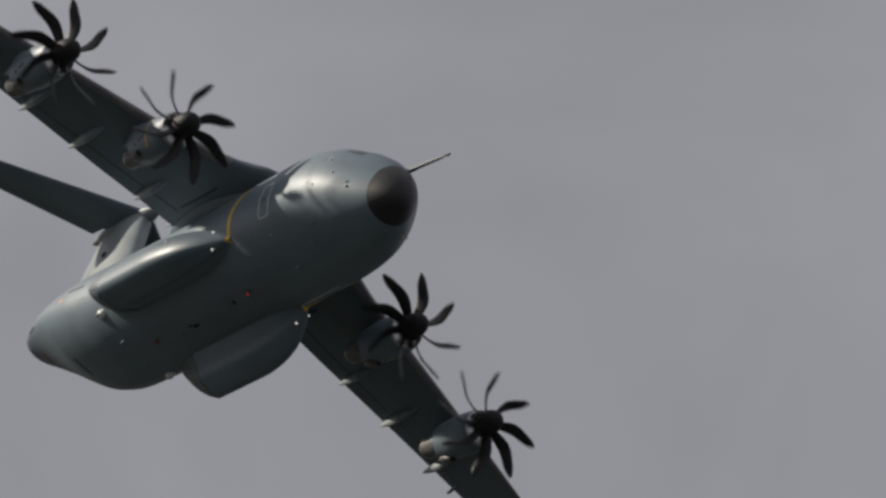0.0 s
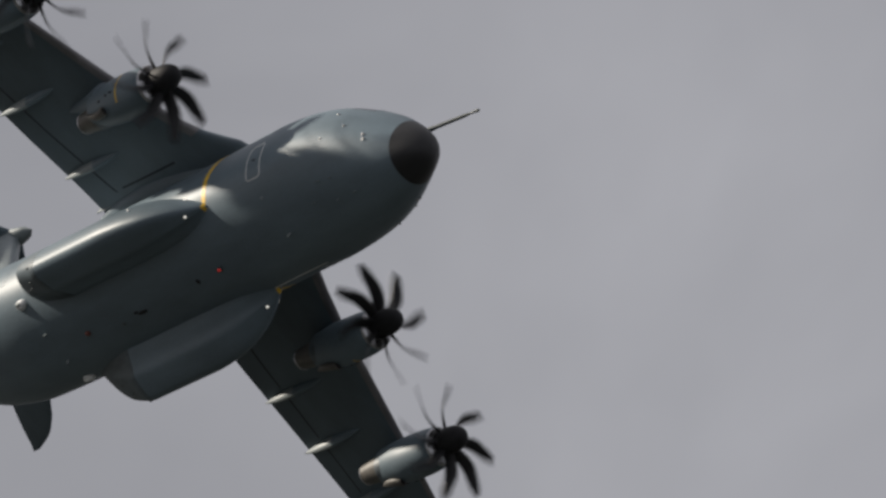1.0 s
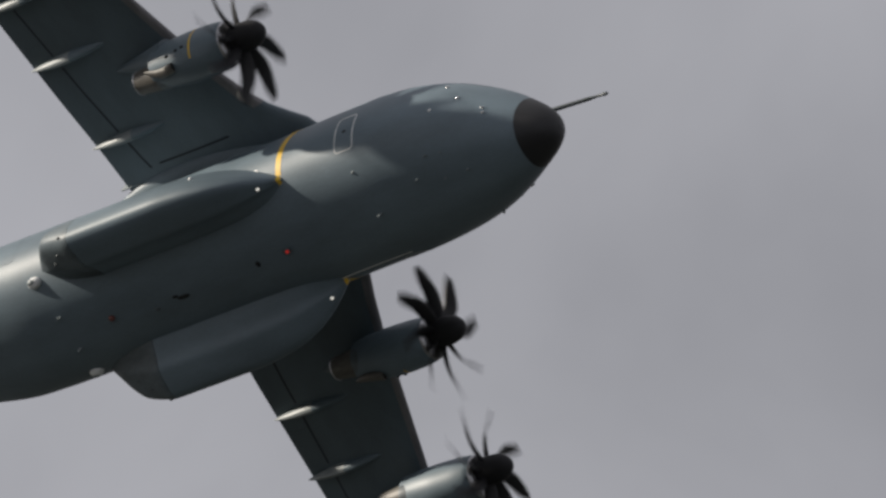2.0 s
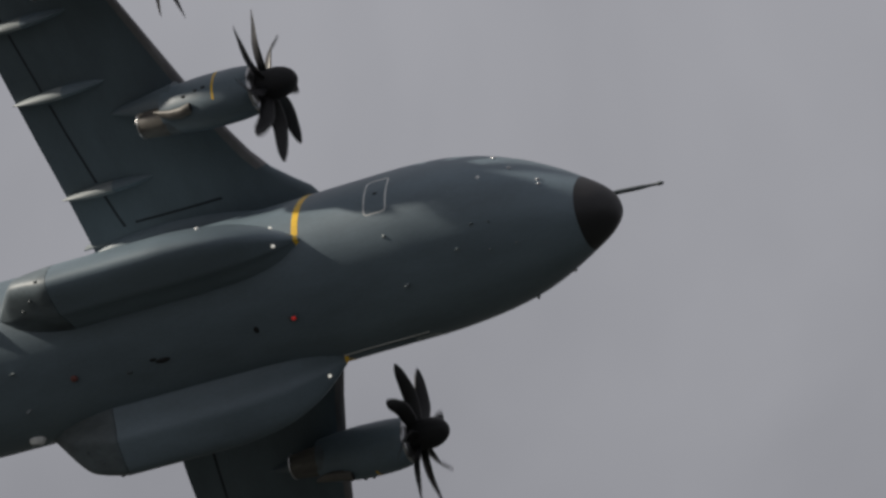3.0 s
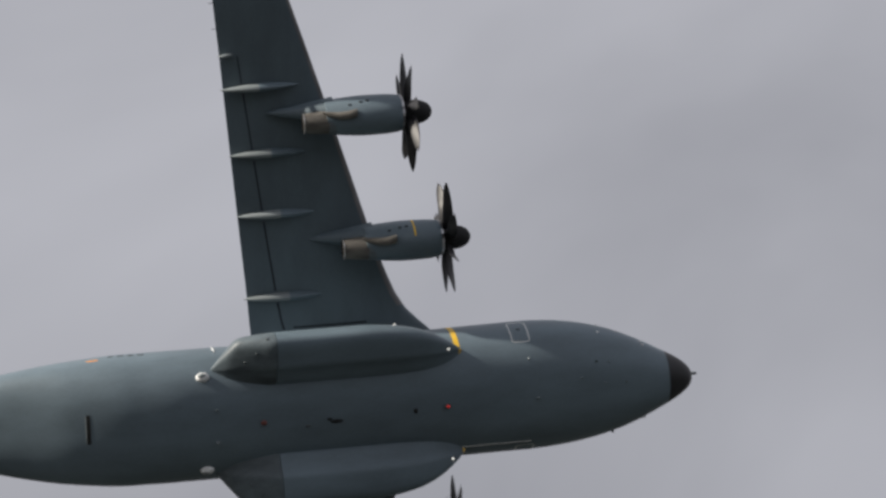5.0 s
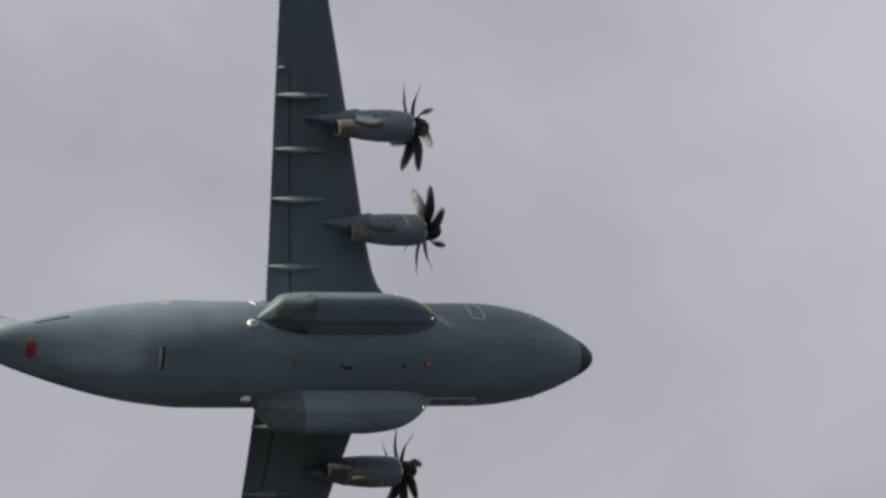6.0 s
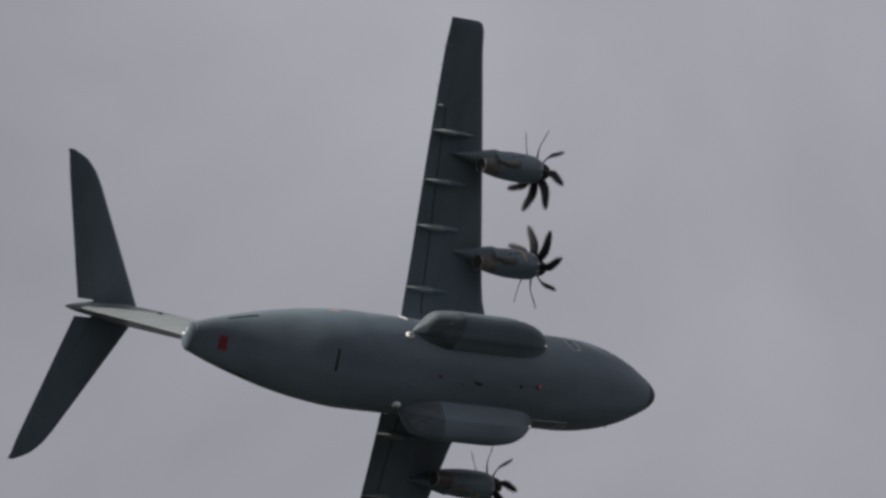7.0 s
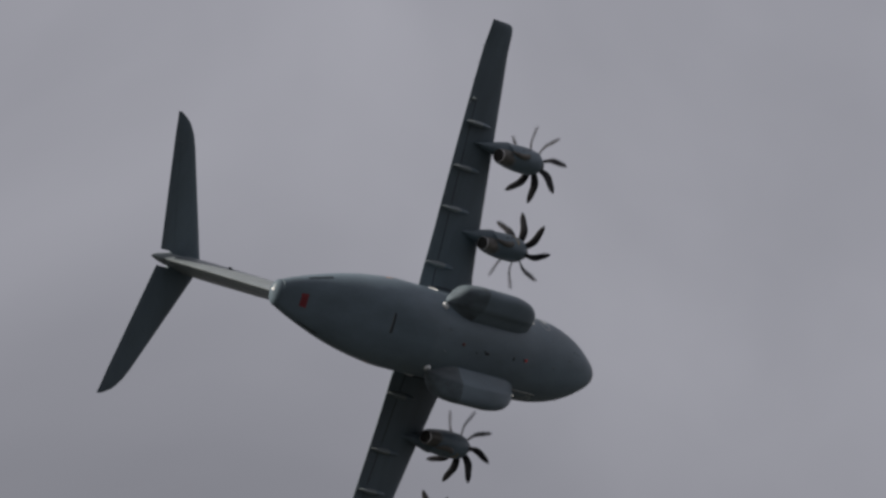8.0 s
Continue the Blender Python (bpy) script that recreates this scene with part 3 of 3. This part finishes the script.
def build_pod(sgn):
    side = [10.85 + (19.5 - 10.85) * (i / 36) for i in range(37)]
    pod = part("wheel_fairing", loft([pod_ring(s, sgn) for s in side]), PAINT, aircraft, "long grey main-wheel fairing on the fuselage flank", 50)
    part("rear_cowl", loft([pod_ring(s, sgn) for s in [19.52 + (22.4 - 19.52) * i / 24 for i in range(25)]]), SHADED_COWL, pod, "tapered grimy rear cowl, darkened for shade", 50)
    part("nose_band", loft([pod_ring(s, sgn, 0.006)[4:48] for s in (10.88, 10.94, 11.0)], False, False), YELLOW, pod, "yellow band on the fairing's nose")
    for s, y, z in ((11.75, 2.9, -1.25), (11.57, 2.62, -1.75)):
        part("landing_lamp", ball(0.062, pod_point(s, sgn, y, z), (1.2, 1, 1), 12), LENS, pod, "bright landing lamp")
    part("side_port", ball(0.07, pod_point(13.95, sgn, 3.88, -1.85), (1.2, 1, 1), 12), WHITE, pod, "small pale round spot")
    for s, y, z in ((19.9, 3.7, -2.6), (20.4, 3.2, -2.5), (20.9, 2.9, -2.3)):
        part("door_hinge", ball(0.05, pod_point(s, sgn, y, z), (1.8, 1, 1), 10), DARK_PAINT, pod)
    # pale upright strip behind the fairing
    a0, a1 = (-6, 9) if sgn < 0 else (171, 186)
    part("rear_fence", patch(21.99, 22.03, a0, a1, 0.04, 2, 6), WHITE, pod, "small pale upright fence")


# ------------------------------------------------------------ engines and propellers
HUBS = {("inner", -1): (-10.80, -6.96, 1.30), ("outer", -1): (-12.40, -12.94, 1.05),
        ("inner", 1): (-10.80, 6.96, 1.30), ("outer", 1): (-12.40, 12.94, 1.05)}


def build_engine(pos, sgn):
    hx, hy, hz = HUBS[pos, sgn]
    hy, hz = hy + sgn * 0.04, hz - 0.10
    table = [(0.34, 0.78, 0.86, 0.0), (0.5, 0.84, 0.95, -0.02), (1.2, 0.90, 1.06, 0.0), (2.0, 0.91, 1.08, 0.04), (3.0, 0.85, 1.00, 0.14), (3.8, 0.74, 0.88, 0.24)]
    xs = [0.34 + (3.8 - 0.34) * i / 24 for i in range(25)]
    nac = part("nacelle", round_body([(hx - d, *lerp_rows(table, d)) for d in xs], hy, hz, 40), PAINT, aircraft, "grey turboprop engine nacelle")
    part("intake_lip", round_body([(hx - 0.26, 0.74, 0.80, 0.0), (hx - 0.30, 0.80, 0.86, 0.0), (hx - 0.37, 0.825, 0.885, 0.0), (hx - 0.39, 0.80, 0.86, 0.0)], hy, hz, 32), STEEL, nac, "bare metal lip of the cowl")
    # upper fairing that runs back to a point under the wing
    rows = [(hx - 3.4, 0.66, 0.84, 0.34), (hx - 4.2, 0.48, 0.66, 0.56), (hx - 5.0, 0.30, 0.44, 0.80), (hx - 5.8, 0.15, 0.24, 0.98), (hx - 6.3, 0.03, 0.06, 1.06)]
    tab = [(hx - r[0], *r[1:]) for r in rows]
    part("pylon_fairing", round_body([(hx - d, *lerp_rows(tab, d)) for d in [3.4 + 2.9 * i / 14 for i in range(15)]], hy + sgn * 0.22, hz + 0.06, 28), WING_PAINT, nac)
    # jet pipe below the wing, stained by heat, its mouth cut off square
    ey, ez = hy - sgn * 0.16, hz - 0.16
    part("pipe_shroud", round_body([(hx - 3.3, 0.55, 0.60, 0.08), (hx - 3.55, 0.58, 0.62, 0.08), (hx - 3.72, 0.57, 0.60, 0.08)], ey, ez, 28), SHROUD, nac, "faintly browned exhaust shroud")
    ex = part("jet_pipe", round_body([(hx - 3.72, 0.55, 0.58, 0.08), (hx - 4.2, 0.51, 0.52, 0.10), (hx - 4.80, 0.44, 0.43, 0.13)], ey, ez, 28), EXHAUST, nac, "heat-stained tan exhaust pipe")
    # sooty plug, near black for the shade inside the pipe
    part("pipe_mouth", round_body([(hx - 4.6, 0.36, 0.34, 0.13), (hx - 4.805, 0.41, 0.40, 0.13), (hx - 4.82, 0.39, 0.38, 0.13)], ey, ez, 24), SOOTY_SHADE, ex)
    part("pipe_lip", round_body([(hx - 4.79, 0.442, 0.432, 0.13), (hx - 4.81, 0.465, 0.455, 0.13), (hx - 4.835, 0.455, 0.445, 0.13), (hx - 4.84, 0.42, 0.41, 0.13)], ey, ez, 28, False), STEEL, ex, "bright bare metal lip")
    # oil cooler scoop low on the cowl, its shaded opening a dark disc, tapering into the exhaust
    a = radians(256 if sgn < 0 else 284)
    rings = []
    for d, r, lift in ((2.48, 0.17, 0.06), (2.56, 0.20, 0.06), (2.9, 0.20, 0.07), (3.3, 0.18, 0.07), (3.7, 0.13, 0.06), (4.0, 0.05, 0.02)):
        w, h, dz = lerp_rows(table, min(d, 3.8))
        turn = a + sgn * radians(12 * ((d - 3.1) / 0.8) ** 2)
        rings.append([(hx - d, hy + (w + lift) * math.cos(turn) + r * math.cos(t), hz + dz + (h + lift) * math.sin(turn) + 0.8 * r * math.sin(t)) for t in (2 * math.pi * i / 16 for i in range(16))])
    cool = part("cooler_scoop", loft(rings), EXHAUST, nac, "tan oil cooler scoop")
    mid = Vector(np.mean(rings[0], axis=0))
    part("scoop_mouth", loft([[mid + (Vector(p) - mid) * 0.82 + Vector((0.004 + k, 0, 0)) for p in rings[0]] for k in (-0.03, 0.0)]), SOOTY_SHADE, cool)
    if pos == "inner":
        seg = []
        for d in (1.57, 1.61, 1.65):
            w, h, dz = lerp_rows(table, d)
            w, h = w + 0.006, h + 0.006
            seg.append([(hx - d, hy + w * math.cos(t), hz + dz + h * math.sin(t)) for t in (radians(x) for x in (range(160, 250, 6) if sgn < 0 else range(20, -70, -6)))])
        part("yellow_band", loft(seg, False, False), YELLOW, nac, "yellow warning band on the cowl")
    for k, (d, deg) in enumerate(((1.95, 212), (2.25, 215), (2.75, 222))):
        a = radians(deg if sgn < 0 else 180 - deg)
        w, h, dz = lerp_rows(table, d)
        part("cowl_vent", ball(0.05, (hx - d, hy + w * math.cos(a), hz + dz + h * math.sin(a)), (1.8, 1, 1), 8), SEAL, nac)


def blade_mesh(hand):
    """One scimitar blade along +z that leads towards -y for hand 1."""
    rings = []
    for i in range(15):
        u = i / 14
        r = 0.30 + (2.665 - 0.30) * u
        chord = 0.30 + 0.26 * math.sin(math.pi * min(1, u * 0.95 + 0.05)) ** 0.9
        if u > 0.8:
            chord *= math.sqrt(max(0.03, 1 - ((u - 0.8) / 0.2) ** 2 * 0.93))
        sweep = -0.14 * math.sin(math.pi * min(1, u / 0.75)) + 0.52 * max(0, u - 0.45) ** 1.6 * 2.0
        beta = radians(62 - 32 * u)
        thick = 0.10 * (1 - u) + 0.018
        ring = []
        for k in range(10):
            a = 2 * math.pi * k / 10
            c, t = 0.5 * chord * math.cos(a), 0.5 * thick * math.sin(a)
            ring.append((c * math.sin(beta) + t * math.cos(beta), hand * (sweep - c * math.cos(beta) + t * math.sin(beta)), r))
        rings.append(ring)
    bm = loft(rings)
    bmesh.ops.remove_doubles(bm, verts=bm.verts, dist=1e-5)
    bmesh.ops.recalc_face_normals(bm, faces=bm.faces)
    me = bpy.data.meshes.new("blade")
    for f in bm.faces:
        f.smooth = True
    bm.to_mesh(me)
    bm.free()
    me.materials.append(BLADE)
    return me


BLADES = {h: blade_mesh(h) for h in (1, -1)}


def build_propeller(pos, sgn):
    """Inner and outer propellers turn opposite ways."""
    turn = -sgn if pos == "inner" else sgn
    prop = tagged(new("propeller"), "eight-bladed black scimitar propeller")
    prop.parent = aircraft
    rows = [(-0.26, 0.54, 0.54, 0), (-0.2, 0.56, 0.56, 0), (0.2, 0.56, 0.56, 0), (0.5, 0.54, 0.54, 0), (0.72, 0.48, 0.48, 0), (0.90, 0.38, 0.38, 0), (1.02, 0.26, 0.26, 0), (1.09, 0.13, 0.13, 0), (1.11, 0.02, 0.02, 0)]
    part("spinner", round_body(rows, 0, 0, 32), SPINNER, prop, "dark rounded spinner")
    for k in range(8):
        b = new("blade", BLADES[turn])
        b.parent = prop
        b.matrix_basis = pose(0, 0, 0, 45 * k)
    return prop, turn


build_fuselage()
for sgn in (-1, 1):
    build_wing(sgn)
    build_pod(sgn)
build_tail()
PROPS = []
for sgn in (-1, 1):
    for pos in ("inner", "outer"):
        build_engine(pos, sgn)
        PROPS.append((HUBS[pos, sgn], *build_propeller(pos, sgn), (pos, sgn)))

# ------------------------------------------------------------ flight and turning propellers
FLIGHT = [
    (0.0, -111.279, 222.791, 64.206, 0.91986, -0.24713, 0.01128, -0.30440),
    (0.1, -107.714, 221.519, 64.907, 0.91932, -0.25445, 0.01030, -0.29999),
    (0.2, -104.177, 220.179, 65.512, 0.91877, -0.26164, 0.00924, -0.29549),
    (0.3, -100.695, 218.813, 66.030, 0.91823, -0.26862, 0.00811, -0.29090),
    (0.4, -97.293, 217.466, 66.473, 0.91773, -0.27532, 0.00692, -0.28622),
    (0.5, -93.985, 216.181, 66.855, 0.91729, -0.28169, 0.00571, -0.28141),
    (0.6, -90.820, 214.972, 67.172, 0.91694, -0.28767, 0.00448, -0.27649),
    (0.7, -87.778, 213.810, 67.427, 0.91665, -0.29329, 0.00332, -0.27151),
    (0.8, -84.779, 212.677, 67.632, 0.91640, -0.29860, 0.00233, -0.26654),
    (0.9, -81.744, 211.554, 67.794, 0.91616, -0.30364, 0.00160, -0.26162),
    (1.0, -78.595, 210.419, 67.920, 0.91591, -0.30846, 0.00120, -0.25683),
    (1.1, -75.322, 209.265, 68.011, 0.91562, -0.31310, 0.00120, -0.25222),
    (1.2, -72.007, 208.116, 68.050, 0.91528, -0.31761, 0.00155, -0.24777),
    (1.3, -68.618, 206.977, 68.017, 0.91490, -0.32200, 0.00219, -0.24345),
    (1.4, -65.110, 205.840, 67.917, 0.91449, -0.32628, 0.00305, -0.23925),
    (1.5, -61.528, 204.695, 67.762, 0.91405, -0.33047, 0.00405, -0.23513),
    (1.6, -57.920, 203.539, 67.568, 0.91359, -0.33460, 0.00513, -0.23103),
    (1.7, -54.327, 202.370, 67.346, 0.91310, -0.33867, 0.00621, -0.22695),
    (1.8, -50.793, 201.189, 67.112, 0.91260, -0.34270, 0.00724, -0.22284),
    (1.9, -47.356, 200.001, 66.876, 0.91209, -0.34670, 0.00814, -0.21867),
    (2.0, -44.052, 198.814, 66.652, 0.91158, -0.35069, 0.00885, -0.21438),
    (2.1, -40.917, 197.638, 66.450, 0.91106, -0.35467, 0.00931, -0.20996),
    (2.2, -37.980, 196.487, 66.280, 0.91056, -0.35865, 0.00944, -0.20534),
    (2.3, -35.274, 195.375, 66.152, 0.91006, -0.36264, 0.00919, -0.20049),
    (2.4, -32.756, 194.315, 66.053, 0.90958, -0.36664, 0.00847, -0.19538),
    (2.5, -30.363, 193.276, 66.005, 0.90911, -0.37067, 0.00724, -0.18994),
    (2.6, -28.199, 192.187, 66.038, 0.90865, -0.37471, 0.00549, -0.18414),
    (2.7, -26.260, 191.069, 66.150, 0.90818, -0.37879, 0.00332, -0.17807),
    (2.8, -24.388, 190.011, 66.357, 0.90766, -0.38293, 0.00095, -0.17178),
    (2.9, -22.420, 189.092, 66.677, 0.90706, -0.38715, -0.00147, -0.16536),
    (3.0, -20.198, 188.383, 67.121, 0.90634, -0.39151, -0.00374, -0.15890),
    (3.1, -17.647, 187.637, 67.663, 0.90550, -0.39598, -0.00577, -0.15244),
    (3.2, -14.848, 186.792, 68.294, 0.90452, -0.40056, -0.00754, -0.14610),
    (3.3, -11.916, 186.192, 69.060, 0.90344, -0.40515, -0.00915, -0.13993),
    (3.4, -8.942, 186.189, 70.013, 0.90226, -0.40970, -0.01066, -0.13402),
    (3.5, -5.996, 187.140, 71.220, 0.90102, -0.41415, -0.01212, -0.12840),
    (3.6, -3.014, 189.227, 72.783, 0.89976, -0.41843, -0.01360, -0.12313),
    (3.7, 0.144, 192.193, 74.681, 0.89847, -0.42257, -0.01508, -0.11816),
    (3.8, 3.516, 195.727, 76.777, 0.89715, -0.42659, -0.01658, -0.11343),
    (3.9, 7.124, 199.517, 78.925, 0.89581, -0.43054, -0.01805, -0.10884),
    (4.0, 10.959, 203.259, 80.975, 0.89443, -0.43442, -0.01949, -0.10434),
    (4.1, 15.065, 206.931, 82.888, 0.89302, -0.43828, -0.02091, -0.09989),
    (4.2, 19.479, 210.724, 84.761, 0.89160, -0.44209, -0.02232, -0.09544),
    (4.3, 24.171, 214.655, 86.640, 0.89016, -0.44582, -0.02382, -0.09102),
    (4.4, 29.127, 218.741, 88.564, 0.88874, -0.44942, -0.02542, -0.08662),
    (4.5, 34.334, 223.004, 90.571, 0.88735, -0.45289, -0.02723, -0.08221),
    (4.6, 39.807, 227.461, 92.649, 0.88600, -0.45618, -0.02925, -0.07782),
    (4.7, 45.639, 232.021, 94.773, 0.88468, -0.45930, -0.03146, -0.07348),
    (4.8, 51.974, 236.749, 97.039, 0.88339, -0.46227, -0.03380, -0.06915),
    (4.9, 58.860, 241.737, 99.475, 0.88214, -0.46510, -0.03630, -0.06484),
    (5.0, 66.252, 246.868, 102.020, 0.88090, -0.46780, -0.03891, -0.06048),
    (5.1, 74.081, 252.037, 104.612, 0.87970, -0.47039, -0.04165, -0.05600),
    (5.2, 82.256, 257.147, 107.193, 0.87851, -0.47287, -0.04450, -0.05139),
    (5.3, 90.666, 262.111, 109.710, 0.87733, -0.47525, -0.04747, -0.04657),
    (5.4, 99.180, 266.855, 112.115, 0.87616, -0.47756, -0.05056, -0.04154),
    (5.5, 107.654, 271.318, 114.365, 0.87497, -0.47981, -0.05375, -0.03622),
    (5.6, 115.958, 275.438, 116.420, 0.87377, -0.48201, -0.05701, -0.03065),
    (5.7, 123.962, 279.158, 118.249, 0.87255, -0.48416, -0.06031, -0.02486),
    (5.8, 131.527, 282.430, 119.824, 0.87127, -0.48631, -0.06361, -0.01890),
    (5.9, 138.723, 285.419, 121.209, 0.86993, -0.48846, -0.06686, -0.01278),
    (6.0, 145.602, 288.092, 122.425, 0.86853, -0.49062, -0.07003, -0.00655),
    (6.1, 151.937, 290.276, 123.424, 0.86705, -0.49283, -0.07310, -0.00024),
    (6.2, 157.731, 292.076, 124.244, 0.86553, -0.49501, -0.07608, 0.00622),
    (6.3, 163.144, 293.576, 124.895, 0.86397, -0.49713, -0.07901, 0.01290),
    (6.4, 168.351, 294.849, 125.379, 0.86244, -0.49910, -0.08193, 0.01985),
    (6.5, 173.539, 295.964, 125.683, 0.86092, -0.50088, -0.08486, 0.02713),
    (6.6, 178.663, 296.778, 125.742, 0.85945, -0.50241, -0.08783, 0.03481),
    (6.7, 183.587, 297.272, 125.551, 0.85801, -0.50370, -0.09091, 0.04285),
    (6.8, 188.372, 297.680, 125.185, 0.85656, -0.50480, -0.09417, 0.05122),
    (6.9, 193.088, 298.231, 124.724, 0.85505, -0.50573, -0.09765, 0.05985),
    (7.0, 197.814, 299.150, 124.248, 0.85348, -0.50652, -0.10143, 0.06873),
    (7.1, 202.673, 300.409, 123.738, 0.85180, -0.50719, -0.10555, 0.07779),
    (7.2, 207.633, 301.844, 123.126, 0.85003, -0.50772, -0.10994, 0.08704),
    (7.3, 212.536, 303.486, 122.430, 0.84819, -0.50810, -0.11452, 0.09646),
    (7.4, 217.224, 305.370, 121.667, 0.84626, -0.50832, -0.11920, 0.10604),
    (7.5, 221.538, 307.536, 120.864, 0.84428, -0.50836, -0.12388, 0.11579),
    (7.6, 225.440, 310.059, 120.003, 0.84225, -0.50824, -0.12849, 0.12568),
    (7.7, 229.066, 312.907, 119.063, 0.84015, -0.50796, -0.13305, 0.13570),
    (7.8, 232.516, 315.959, 118.072, 0.83799, -0.50755, -0.13755, 0.14580),
    (7.9, 235.885, 319.091, 117.060, 0.83574, -0.50697, -0.14203, 0.15599),
    (8.0, 239.269, 322.185, 116.058, 0.83342, -0.50627, -0.14652, 0.16624),
]
# blade angles in degrees, repeating every 45, by propeller: seconds, angle
BLADE_ANGLES = {
    ("inner", -1): [(0.0, 7), (0.5, 6), (1.0, 13), (2.5, 41), (3.0, 24), (3.5, 42), (4.0, 24), (4.5, 21), (6.0, 15), (6.5, 40), (7.0, 30), (7.5, 10), (8.0, 0)],
    ("outer", -1): [(0.0, 15), (0.5, 25), (1.0, 20), (4.0, 40), (4.5, 27), (6.0, 6), (6.5, 27), (7.0, 1), (7.5, 21), (8.0, 26)],
    ("inner", 1): [(0.0, 12), (0.5, 15), (1.0, 5), (2.5, 15), (3.0, 26), (3.5, 0), (4.0, 11), (6.0, 18), (6.5, 33), (7.5, 32), (8.0, 2)],
    ("outer", 1): [(0.0, 25), (0.5, 29), (1.0, 36), (8.0, 30)],
}
RATE = 900.0


def blade_angle(key, turn, t):
    """Steady turning, corrected towards the known angles."""
    rows, last = [], None
    for at, angle in BLADE_ANGLES[key]:
        shift = (angle - turn * RATE * at) % 45
        if last is not None:
            shift += 45 * round((last - shift) / 45)
        rows.append((at, shift))
        last = shift
    return turn * RATE * t + float(np.interp(t, [r[0] for r in rows], [r[1] for r in rows]))


def motions():
    walk(aircraft, [(t, from_quat((x, y, z), q)) for t, x, y, z, *q in FLIGHT])
    for hub, prop, turn, key in PROPS:
        walk(prop, [(i * 0.05, pose(*hub, blade_angle(key, turn, i * 0.05))) for i in range(161)])


motions()
